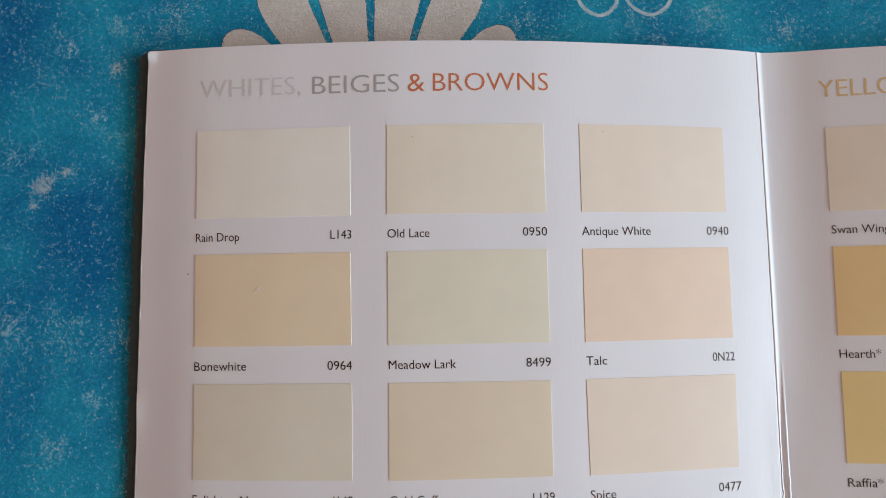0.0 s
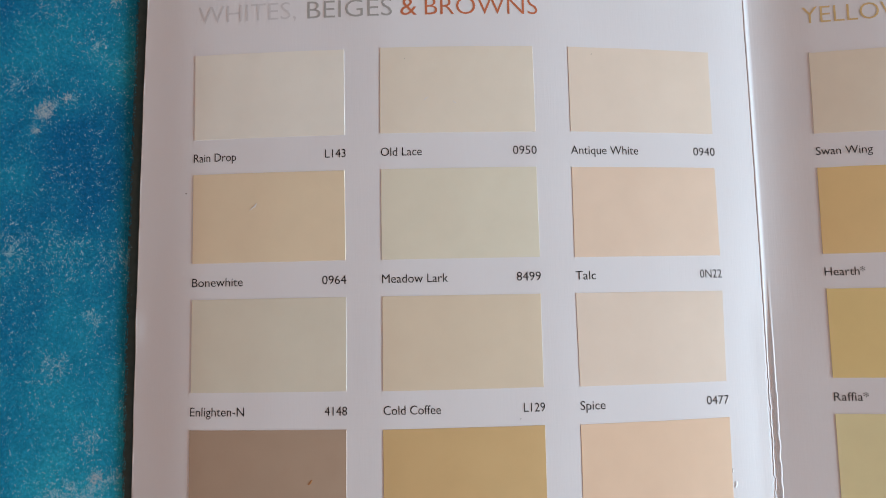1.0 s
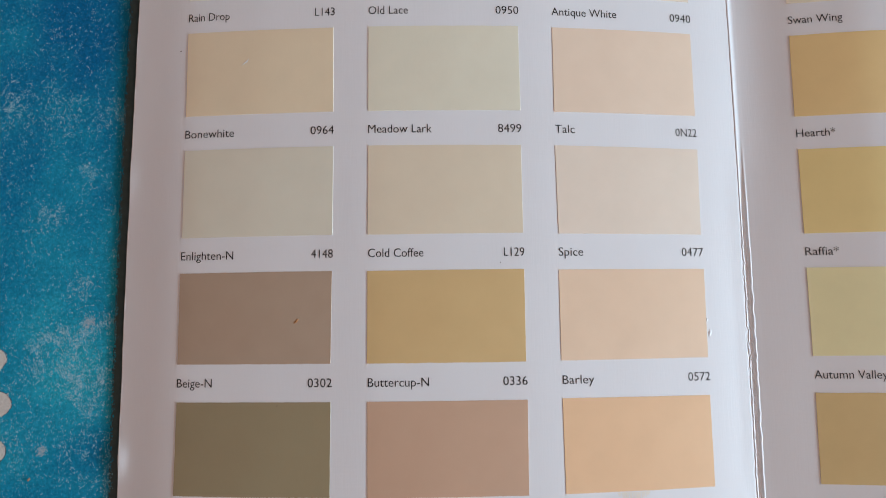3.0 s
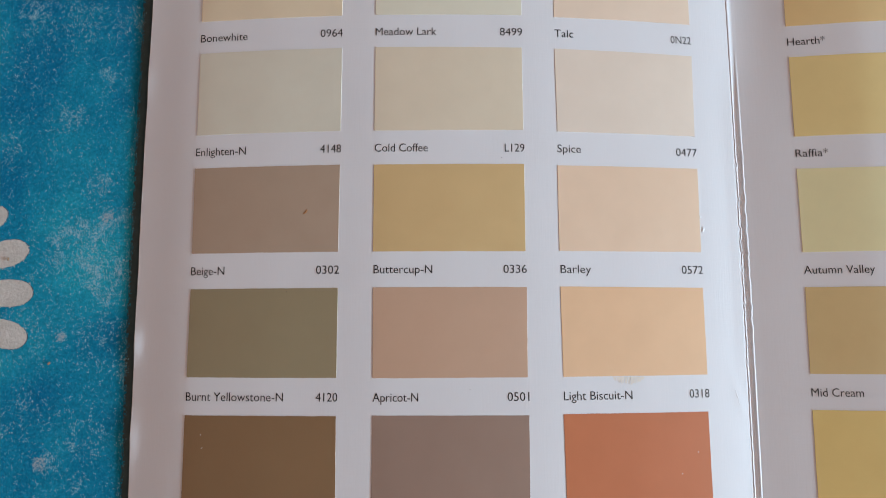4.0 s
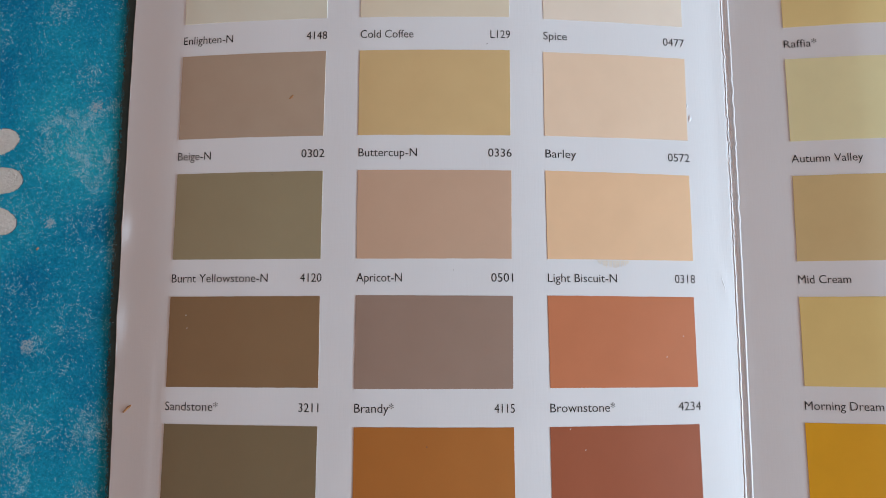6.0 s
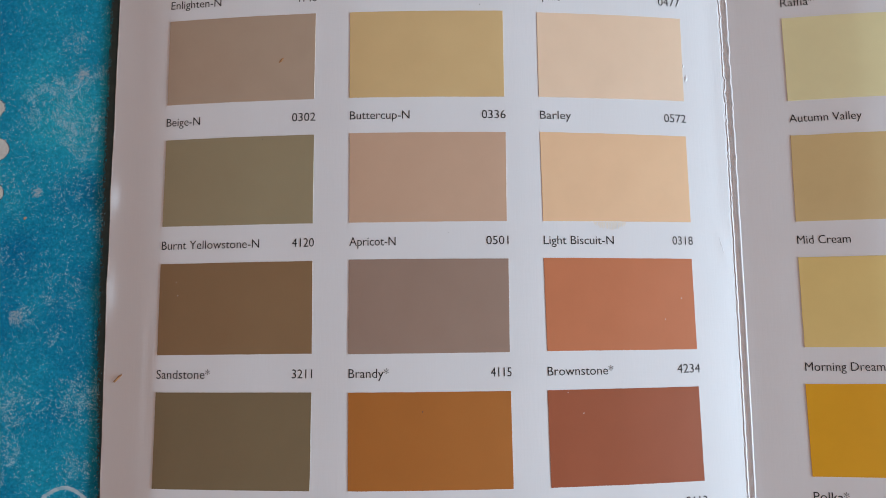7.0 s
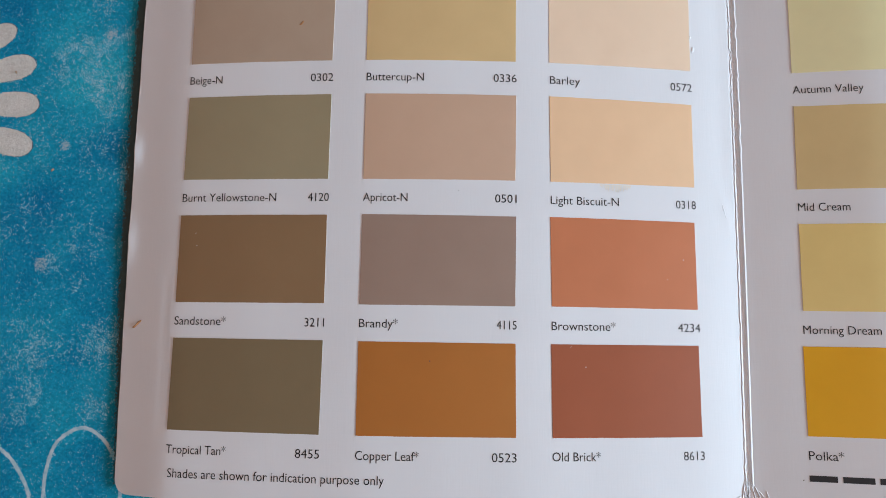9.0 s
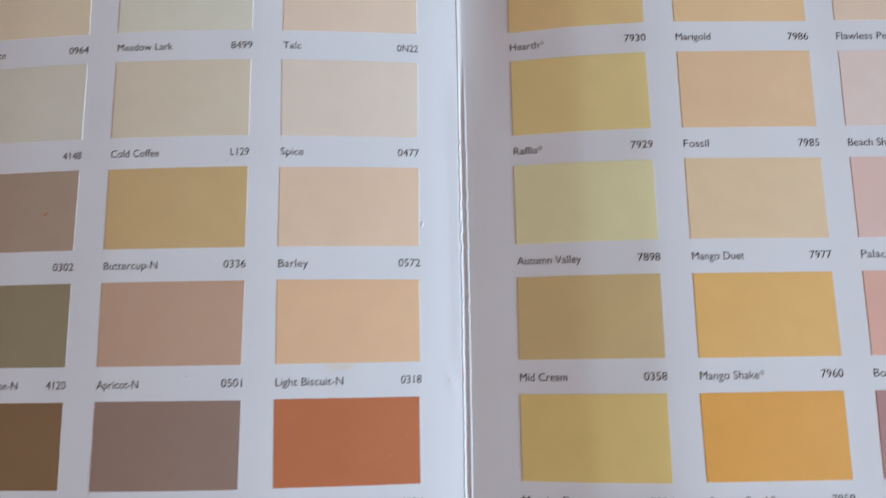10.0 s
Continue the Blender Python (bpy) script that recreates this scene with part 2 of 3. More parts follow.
SPINE_L, SPINE_R = 1.5, 1.3


def lip(d, y):
    """The sheet swells softly before the cracked part of the fold."""
    return 0.15 * math.exp(-((d + 1.4) / 1.5) ** 2) * step01((-28 - y) / 14) * step01((y + 112) / 20)


def panel(name, x_of, parent, label, nx, extra=None):
    """A sheet of card with thickness, rows running along y."""
    ys = [LOW_Y + d for d in (0, 0.1, 0.3, 0.7, 1.2, 2.0)]
    ys += list(np.linspace(LOW_Y + 3, TOP_Y - 3, 150)) + [TOP_Y - d for d in (2.0, 1.2, 0.7, 0.3, 0.1, 0)]
    verts, faces = [], []
    for side in (0, 1):
        for y in ys:
            a, b = x_of(y)
            for i in range(nx + 1):
                s = i / nx
                x = a + (b - a) * (0.5 - 0.5 * math.cos(math.pi * s)) * 0.25 + (b - a) * s * 0.75
                z = top_z(x, y) + (extra(x, y, a, b) if extra else 0)
                verts.append((x * MM, end_y(x, y) * MM, (z - (THICK if side else 0)) * MM))
    n, rows = nx + 1, len(ys)
    off = n * rows
    for j in range(rows - 1):
        for i in range(nx):
            k = j * n + i
            faces.append((k, k + 1, k + n + 1, k + n))
            faces.append((off + k, off + k + n, off + k + n + 1, off + k + 1))
    ring = [i for i in range(n)] + [j * n + nx for j in range(1, rows)] + [(rows - 1) * n + i for i in range(nx - 1, -1, -1)] + [j * n for j in range(rows - 2, 0, -1)]
    slots = [0] * len(faces)
    wall = len(verts)
    verts += [verts[p] for p in ring] + [verts[off + p] for p in ring]
    m = len(ring)
    for p in range(m):
        q = (p + 1) % m
        faces.append((wall + p, wall + m + p, wall + m + q, wall + q))
        slots.append(1)
    ob = mesh(name, verts, faces, [PAPER, RAW_PAPER], parent, smooth=True, slots=slots)
    shade = [s == 0 for s in slots]
    ob.data.polygons.foreach_set("use_smooth", shade)
    return tagged(ob, label)


card = tagged(new("shade_card"), "folded white paint shade card lying open on a blue blanket", "colour card")


def dents(x, y, a, b):
    """Knocks along the outer edge and creases by the fold."""
    d = x - a
    h = 0.0
    for yy, s, k in ((-92.5, 2.6, 0.5), (-112, 4.0, 0.35), (38, 1.2, 0.5), (-35, 3, 0.15)):
        h += k * math.exp(-((y - yy) / s) ** 2) * math.exp(-(d / 1.3) ** 2)
    h += 0.10 * math.exp(-((x - 115.5 + 0.25 * (y + 104)) / 0.8) ** 2) * math.exp(-((y + 104) / 4) ** 2)
    h += lip(x - fold_x(y), y)
    h -= 0.10 * math.exp(-((x + 2.2) / 0.35) ** 2) * (1 if -151 < y < -120 else 0) * 0.6
    return h


left = panel("panel", lambda y: (left_x(y) + corner(y, 0.6, 3.0), fold_x(y) - SPINE_L), card, "white linen-textured panel of beige and brown samples", 150, dents)
right = panel("panel", lambda y: (fold_x(y) + SPINE_R, EDGE_X), card, "white linen-textured panel of yellow and orange samples", 130)


# height of the hinge across the fold: one broad rounded band at the upper end, two ridges with a recess between them below
BAND = [(-1.5, 0), (-0.95, 0), (-0.87, -0.06), (-0.76, 0.08), (-0.55, 0.15), (-0.25, 0.13), (0.2, 0.06), (0.6, 0.02), (1.3, 0)]
RIDGES = [(-1.5, 0), (-1.02, 0), (-0.93, -0.06), (-0.84, 0.1), (-0.7, 0.13), (-0.5, 0.07), (-0.33, -0.18), (-0.22, -0.22), (0.4, -0.02), (0.5, 0.1), (0.64, 0.15), (0.78, 0.12), (1.02, -0.01), (1.3, 0)]


def spine():
    """The hinge, pressed into ridges, cracked and flaking along most of its length."""
    ny, nx = 1300, 56
    verts, faces = [], []
    bd, bz = np.array(BAND).T
    rd, rz = np.array(RIDGES).T
    for j in range(ny + 1):
        y = LOW_Y + (TOP_Y - LOW_Y) * j / ny
        f = fold_x(y)
        split = step01((-26 - y) / 16)
        calm = step01((-92 - y) / 12) * step01((y + 158) / 6)
        worn = step01((-42 - y) / 8) * (0.55 + 0.45 * step01(noise.noise(Vector((1, y / 17, 0))) + 0.75))
        worn = max(worn, 1.5 * step01((-156 - y) / 7)) * (1 - 0.65 * calm)
        rough = 0.5 * noise.noise(Vector((5, y / 2.6, 0))) + 0.4 * noise.noise(Vector((5, y / 0.9, 4)))
        w1 = 0.06 * noise.noise(Vector((3, y / 6, 0))) + 0.8 * worn * rough
        w2 = 0.05 * noise.noise(Vector((9, y / 8, 2))) + worn * (1 - calm) * (0.3 * noise.noise(Vector((9, y / 2.4, 2))) + 0.16 * noise.noise(Vector((9, y / 0.9, 7))))
        pinch = 0.16 * split * noise.noise(Vector((12, y / 5, 3))) * (1 - calm)
        for i in range(nx + 1):
            d = -SPINE_L + (SPINE_L + SPINE_R) * i / nx
            x = f + d
            s = step01((d + 0.6) / 1.2)
            edge = step01((d + SPINE_L) / 0.2) * step01((SPINE_R - d) / 0.25)
            z = float(np.interp(x, LX, LZ)) * (1 - s) + right_z(x, y) * s + 0.12 * noise.noise(Vector((x / 38, y / 45, 3.1))) + lip(d, y) * (1 - step01((d + 0.9) / 1.2))
            dd = d - w1 * math.exp(-((d + 0.7) / 0.5) ** 2) - w2 * math.exp(-((d - 0.7) / 0.4) ** 2) + pinch * math.exp(-(d / 0.5) ** 2)
            z += edge * (float(np.interp(dd, bd, bz)) * (1 - split) + float(np.interp(dd, rd, rz)) * split)
            if worn > 0:
                z += edge * worn * 0.15 * noise.noise(Vector((d / 0.4, y / 1.4, 6))) * math.exp(-((d + 0.35) / 0.8) ** 2)
                k = noise.noise(Vector((d / 0.5 + 4, y / 2.6, 16)))
                z -= edge * worn * 0.18 * max(0, 1 - abs(k) / 0.09) * math.exp(-((d + 0.4) / 0.7) ** 2)
            verts.append((x * MM, end_y(x, y) * MM, (z + 0.003) * MM))
    n = nx + 1
    for j in range(ny):
        for i in range(nx):
            k = j * n + i
            faces.append((k, k + 1, k + n + 1, k + n))
    return tagged(mesh("spine", verts, faces, PAPER, card, smooth=True), "cracked white paper hinge with flaking creases")


spine()


def under_panel(x0, x1):
    """The folded leaf below an outer panel, peeping out at the lower end; its shadow is put into the grey."""
    n, ys = 40, (-90.0, -164.2, -165.2)
    v, f = [], []
    for down in (0.55, 0.85):
        for y in ys:
            for i in range(n + 1):
                x = x0 + (x1 - x0) * i / n
                v.append((x * MM, (y + 0.004 * abs(x - 20)) * MM, (top_z(x, y) - down) * MM))
    m, row = n + 1, 3 * (n + 1)
    for k in range(2):
        for i in range(n):
            a = k * m + i
            f += [(a, a + m, a + m + 1, a + 1), (row + a, row + a + 1, row + a + m + 1, row + a + m)]
    f += [(2 * m + i, row + 2 * m + i, row + 2 * m + i + 1, 2 * m + i + 1) for i in range(n)]
    tagged(mesh("under_panel", v, f, SHADOWED_PAPER, card), "folded leaf under the outer panel, greyed for its shadow")


under_panel(101.0, 116.6)
under_panel(128.0, 246.0)

# near-black colour stands in for the shadow along the outer edge
SHADOW_STRIP = Mat("painted_shadow", 0.7, 0.2)
SHADOW_STRIP.color(SHADOW_STRIP.mix(SHADOW_STRIP.noise(700, 4), (0.034, 0.06, 0.062), (0.07, 0.1, 0.1)))
SHADOW_STRIP.bump(SHADOW_STRIP.noise(1500, 3), 0.5, 0.0001)


STRIP_TOP = 40.4


def strip_edge(y):
    """Where the dark shadow strip ends beside the outer panel; it runs out at the lower corner."""
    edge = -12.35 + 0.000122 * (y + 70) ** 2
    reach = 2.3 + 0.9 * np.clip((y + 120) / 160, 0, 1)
    reach = reach * (0.35 + 0.65 * np.clip((y + 162) / 40, 0, 1)) * np.clip((STRIP_TOP + 0.3 - y) / 1.5, 0.1, 1)
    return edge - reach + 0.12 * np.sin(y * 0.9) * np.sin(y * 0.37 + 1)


def shadow_strip():
    """An added dark strip lying flat on the blanket, standing for the shadow past the raised outer edge."""
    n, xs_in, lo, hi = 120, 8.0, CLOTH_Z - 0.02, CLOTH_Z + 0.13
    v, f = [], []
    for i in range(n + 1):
        y = LOW_Y + 1.5 + (STRIP_TOP - LOW_Y - 1.5) * i / n
        a = float(strip_edge(y))
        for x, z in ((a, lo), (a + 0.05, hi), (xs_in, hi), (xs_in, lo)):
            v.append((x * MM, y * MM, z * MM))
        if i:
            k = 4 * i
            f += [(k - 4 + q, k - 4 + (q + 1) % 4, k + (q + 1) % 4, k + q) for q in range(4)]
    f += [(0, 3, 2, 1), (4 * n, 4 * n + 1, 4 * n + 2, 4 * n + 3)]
    tagged(mesh("shadow_strip", v, f, SHADOW_STRIP, card), "dark grey strip standing for the shadow past the outer edge")


shadow_strip()



def frayed_edge():
    """The worn lip of the outer edge, its fibres turned up a little along the cut."""
    n = 420
    v, f = [], []
    for i in range(n + 1):
        y = LOW_Y + 5 + (TOP_Y - LOW_Y - 6.5) * i / n
        x = left_x(y)
        w = 0.22 + 0.1 * noise.noise(Vector((2, y / 5, 0)))
        h = 0.09 + 0.09 * noise.noise(Vector((8, y / 3.5, 0))) + 0.04 * noise.noise(Vector((8, y / 0.7, 5)))
        for dx, up in ((-0.03, -0.25), (-0.01, max(0.02, h)), (w, 0.012)):
            gx = x + dx
            v.append((gx * MM, end_y(gx, y) * MM, (top_z(gx, y) + dents(gx, y, x, 0) + up) * MM))
        if i:
            k = 3 * i
            f += [(k - 3, k - 2, k + 1, k), (k - 2, k - 1, k + 2, k + 1)]
    tagged(mesh("frayed_edge", v, f, RAW_PAPER, card, smooth=True), "frayed white cut edge")


frayed_edge()

# ---- paint samples ----
COL = [(0.0, 31.55), (38.8, 70.35), (77.55, 108.75), (130.85, 161.9), (169.0, 200.05), (206.8, 237.9)]
ROW = [0.0, -25.65, -51.37, -77.08, -102.95, -128.78, -154.55]
# base colour of each sample by row and column
PAINTS = {
    (0, 0): (0.895, 0.859, 0.761), (0, 1): (0.865, 0.780, 0.639), (0, 2): (0.869, 0.743, 0.608), (0, 3): (0.870, 0.780, 0.620),
    (1, 0): (0.867, 0.719, 0.502), (1, 1): (0.825, 0.772, 0.610), (1, 2): (0.882, 0.690, 0.525), (1, 3): (0.890, 0.650, 0.300), (1, 4): (0.900, 0.619, 0.333), (1, 5): (0.900, 0.683, 0.512),
    (2, 0): (0.785, 0.735, 0.595), (2, 1): (0.818, 0.700, 0.525), (2, 2): (0.866, 0.729, 0.595), (2, 3): (0.900, 0.704, 0.306), (2, 4): (0.900, 0.616, 0.357), (2, 5): (0.900, 0.725, 0.639),
    (3, 0): (0.497, 0.366, 0.264), (3, 1): (0.720, 0.500, 0.235), (3, 2): (0.900, 0.660, 0.465), (3, 3): (0.900, 0.819, 0.457), (3, 4): (0.900, 0.671, 0.413), (3, 5): (0.900, 0.621, 0.532),
    (4, 0): (0.362, 0.292, 0.172), (4, 1): (0.645, 0.421, 0.288), (4, 2): (0.900, 0.583, 0.344), (4, 3): (0.755, 0.560, 0.258), (4, 4): (0.930, 0.555, 0.175), (4, 5): (0.900, 0.513, 0.404),
    (5, 0): (0.294, 0.175, 0.086), (5, 1): (0.368, 0.248, 0.189), (5, 2): (0.605, 0.200, 0.086), (5, 3): (0.900, 0.675, 0.245), (5, 4): (0.930, 0.460, 0.090), (5, 5): (0.533, 0.282, 0.260),
    (6, 0): (0.243, 0.176, 0.095), (6, 1): (0.480, 0.170, 0.032), (6, 2): (0.385, 0.104, 0.043), (6, 3): (0.900, 0.448, 0.002), (6, 4): (0.900, 0.378, 0.057),
}

TONES = [
    ["cream white", "pale ivory", "pale cream", "pale yellow cream"],
    ["sandy beige", "pale greenish grey", "pale peach", "golden yellow", "apricot yellow", "pale pink"],
    ["pale stone grey", "pale khaki", "pale pinkish cream", "warm yellow", "light apricot", "pale rose"],
    ["taupe brown", "mustard tan", "light peach", "pale lime yellow", "sandy yellow", "dusty pink"],
    ["olive grey", "dusty rose brown", "apricot", "khaki yellow", "orange yellow", "salmon pink"],
    ["dark brown", "grey brown", "terracotta orange", "soft yellow", "bright orange", "mauve"],
    ["dark olive brown", "copper brown", "brick red", "deep golden yellow", "orange"],
]


def skew(y):
    """Shifts the right panel's samples and printing sideways towards its lower end to fit the camera's view."""
    return -0.75 * min(1.0, max(0.0, (-85 - y) / 65))


def bowed(u, v):
    """How far a sample bulges off the card, by its own width and height."""
    return 0.12 * (1 - (2 * u - 1) ** 2) * min(1.0, 8 * v * (1 - v))


def bulge(x, y):
    """The bulge of the sample that lies at x, y."""
    for x0, x1 in COL:
        for row in ROW:
            if x0 < x < x1 and row + 3.7 < y < row + 22.1:
                return bowed((x - x0) / (x1 - x0), (y - row - 3.7) / 18.4)
    return 0.0


def paint_chip(r, c, owner):
    """A painted sample glued on the card: a thin bowed leaf with white cut edges."""
    rng = random.Random(r * 10 + c)
    x0, x1 = (e + (skew(ROW[r] + 13) if c > 2 else 0) for e in COL[c])
    y1 = ROW[r] + (21.65 if r == 0 else 22.1)
    y0 = ROW[r] + 3.7
    if (r, c) == (6, 3):
        y0, y1 = y0 + 0.6, y1 + 0.3
    j = [rng.uniform(-0.12, 0.12) for _ in range(8)]
    nx, ny, t, b = 20, 12, 0.085, 0.035
    if c == 2 and r > 4:
        x1 -= 0.3
    cx, cy = (x0 + x1) / 2, (y0 + y1) / 2
    at = (cx * MM, cy * MM, top_z(cx, cy) * MM)

    def spot(u, v, inset, lift):
        xa, xb = x0 + j[0] * (1 - v) + j[1] * v, x1 + j[2] * (1 - v) + j[3] * v
        ya, yb = y0 + j[4] * (1 - u) + j[5] * u, y1 + j[6] * (1 - u) + j[7] * u
        x, y = xa + (xb - xa) * u, ya + (yb - ya) * v
        x += inset * (1 if u == 0 else -1 if u == 1 else 0)
        y += inset * (1 if v == 0 else -1 if v == 1 else 0)
        wob = 0.05 * noise.noise(Vector((x / 2.5, y / 2.5, r + c)))
        x += wob if u in (0, 1) else 0
        y += wob if v in (0, 1) else 0
        bow = bowed(u, v)
        return (x * MM, y * MM, (top_z(x, y) + lift + bow) * MM)

    grid = [(i / nx, k / ny) for k in range(ny + 1) for i in range(nx + 1)]
    verts = [spot(u, v, b, t) for u, v in grid]
    n = nx + 1
    faces = [(k * n + i, k * n + i + 1, (k + 1) * n + i + 1, (k + 1) * n + i) for k in range(ny) for i in range(nx)]
    slots = [0] * len(faces)
    ring = [i for i in range(n)] + [k * n + nx for k in range(1, ny + 1)] + [ny * n + i for i in range(nx - 1, -1, -1)] + [k * n for k in range(ny - 1, 0, -1)]
    m = len(ring)
    high = len(verts)
    verts += [verts[i] for i in ring]
    low = len(verts)
    verts += [spot(*grid[i], 0, -0.02) for i in ring]
    for p in range(m):
        q = (p + 1) % m
        faces.append((high + p, low + p, low + q, high + q))
        slots.append(1)
    ob = mesh("paint_chip", verts, faces, [CHIP, CHIP_EDGE], owner, at, slots=slots)
    ob.data.polygons.foreach_set("use_smooth", [k == 0 for k in slots])
    ob.color = (*PAINTS[r, c], 1)
    return tagged(ob, TONES[r][c] + " painted sample")


for (r, c) in sorted(PAINTS):
    paint_chip(r, c, left if c < 3 else right)


# ---- printing ----
def glyphs(text, size, squeeze, weight):
    """The flat outline mesh of a line of text, lower left at the origin, millimetres."""
    cu = bpy.data.curves.new("line", "FONT")
    cu.body, cu.size, cu.offset, cu.resolution_u = text, size, weight, 3
    ob = new("line", cu)
    bpy.context.view_layer.update()
    me = bpy.data.meshes.new_from_object(ob.evaluated_get(bpy.context.evaluated_depsgraph_get()))
    v = [(p.co.x * squeeze, p.co.y) for p in me.vertices]
    f = [tuple(p.vertices) for p in me.polygons]
    bpy.data.objects.remove(ob)
    bpy.data.meshes.remove(me)
    bpy.data.curves.remove(cu)
    return v, f


def printed(name, text, x, y, height, owner, mat, width=None, right_end=False, weight=-0.008, label="", squeeze=0.86, slope=0.0):
    """Text lying on the rolling card; x, y are its baseline's start (or end), height its capitals."""
    v, f = glyphs(text, height / 0.715, squeeze, weight)
    xs = [p[0] for p in v]
    lo, hi = min(xs), max(xs)
    k = width / (hi - lo) if width else 1.0
    shift = x - hi * k if right_end else x - lo * k
    verts = []
    for px, py in v:
        gx, gy = px * k + shift + (skew(y) if owner is right else 0), py + y
        verts.append((gx * MM, (gy + slope * (gx - x)) * MM, (top_z(gx, gy) + 0.035) * MM))
    c = verts[0]
    ob = mesh(name, verts, f, mat, owner, c)
    return tagged(ob, label) if label else ob


# name, its printed length in millimetres, code
NAMES = [
    [("Rain Drop", 9.0, "L143"), ("Old Lace", 8.3, "0950"), ("Antique White", 14.3, "0940"), ("Swan Wing", 11.0, "")],
    [("Bonewhite", 10.6, "0964"), ("Meadow Lark", 13.1, "8499"), ("Talc", 4.2, "0N22"), ("Hearth*", 7.8, "7930"), ("Marigold", 8.1, "7986"), ("Flawless Pea", 13.0, "")],
    [("Enlighten-N", 11.1, "4148"), ("Cold Coffee", 11.2, "L129"), ("Spice", 5.1, "0477"), ("Raffia*", 6.6, "7929"), ("Fossil", 5.7, "7985"), ("Beach Sha", 9.8, "")],
    [("Beige-N", 7.3, "0302"), ("Buttercup-N", 12.1, "0336"), ("Barley", 6.5, "0572"), ("Autumn Valley", 14.0, "7898"), ("Mango Duet", 11.6, "7977"), ("Palace", 6.8, "")],
    [("Burnt Yellowstone-N", 20.5, "4120"), ("Apricot-N", 9.2, "0501"), ("Light Biscuit-N", 14.4, "0318"), ("Mid Cream", 10.1, "0358"), ("Mango Shake*", 13.9, "7960"), ("Bon", 3.9, "")],
    [("Sandstone*", 11.1, "3211"), ("Brandy*", 7.8, "4115"), ("Brownstone*", 13.2, "4234"), ("Morning Dream", 14.7, "7904"), ("Orange Crush*", 14.2, "7959")],
    [("Tropical Tan*", 12.6, "8455"), ("Copper Leaf*", 12.5, "0523"), ("Old Brick*", 9.7, "8613"), ("Polka*", 6.5, "")],
]
CAP = 1.8
for r, line in enumerate(NAMES):
    for c, (word, length, code) in enumerate(line):
        owner = left if c < 3 else right
        y = ROW[r] - CAP / 2 - 0.02 + (0.5 if (r, c) == (6, 3) else 0.2 if (r, c) == (6, 2) else 0)
        printed("shade_name", word, COL[c][0] + 0.05, y, CAP, owner, INK, width=length)
        if code:
            printed("shade_code", code, COL[c][1] + 0.15, y, CAP, owner, INK, width=4.85 - 0.42 * code.count("1") - 0.25 * code.count("L"), right_end=True)
printed("shade_note", "Shades are shown for indication purpose only", 0.65, -160.15, 1.85, left, INK, width=44.0)
printed("heading", "WHITES,", 0.6, 28.6, 3.85, left, INK_PALE, width=20.9, label="pale grey heading letters", weight=-0.045)
printed("heading", "BEIGES", 23.9, 28.5, 3.85, left, INK_GREY, width=17.6, label="grey heading letters", weight=-0.045)
printed("heading", "&", 43.2, 28.5, 3.85, left, INK_BROWN, width=3.4, label="red-brown heading letters", weight=-0.02)
printed("heading", "BROWNS", 48.3, 28.5, 3.85, left, INK_BROWN, width=23.3, label="red-brown heading letters", weight=-0.045)
printed("heading", "YELLOW", 130.1, 28.1, 3.85, right, INK_GOLD, width=21.0, label="gold heading letters", weight=-0.045)


def bar(x0, x1, y, h, owner, mat, name="text_bar"):
    v, f = [], []
    n = max(2, int((x1 - x0) / 1.5))
    for i in range(n + 1):
        x = x0 + (x1 - x0) * i / n
        for yy in (y, y + h):
            v.append((x * MM, yy * MM, (top_z(x, yy) + 0.035) * MM))
    for i in range(n):
        f.append((2 * i, 2 * i + 2, 2 * i + 3, 2 * i + 1))
    return mesh(name, v, f, mat, owner, v[0])


for a, b in ((130.4, 135.6), (136.6, 142.4), (143.3, 147.0), (147.9, 149.2), (150.1, 154.6)):
    bar(a - 0.4, b - 0.4, -159.2, 1.2, right, INK)


# ---- small marks on the card ----
def blob(name, x, y, length, width, angle, lift, mat, owner=None, label="", tall=0.06, seed=0):
    """A small uneven sliver lying on the card."""
    rng = random.Random(seed)
    n, rings = 14, 3
    v, f = [], []
    ca, sa = math.cos(radians(angle)), math.sin(radians(angle))
    for k in range(rings):
        s = 1 - 0.42 * k
        for i in range(n):
            a = 2 * math.pi * i / n
            w = 1 + rng.uniform(-0.25, 0.25)
            px, py = length / 2 * s * w * math.cos(a), width / 2 * s * w * math.sin(a)
            py += 0.12 * width * math.sin(px / length * 5)
            gx, gy = x + px * ca - py * sa, y + px * sa + py * ca
            v.append((gx * MM, gy * MM, (ground(gx, gy) + bulge(gx, gy) + lift + tall * k / (rings - 1)) * MM))
    for k in range(rings - 1):
        for i in range(n):
            q = (i + 1) % n
            f.append((k * n + i, k * n + q, (k + 1) * n + q, (k + 1) * n + i))
    f.append(tuple((rings - 1) * n + i for i in range(n)))
    ob = mesh(name, v, f, mat, owner, v[0], smooth=True)
    return tagged(ob, label) if label else ob


def ground(x, y):
    return top_z(x, y) if left_x(y) < x < EDGE_X and LOW_Y < y < TOP_Y else CLOTH_Z


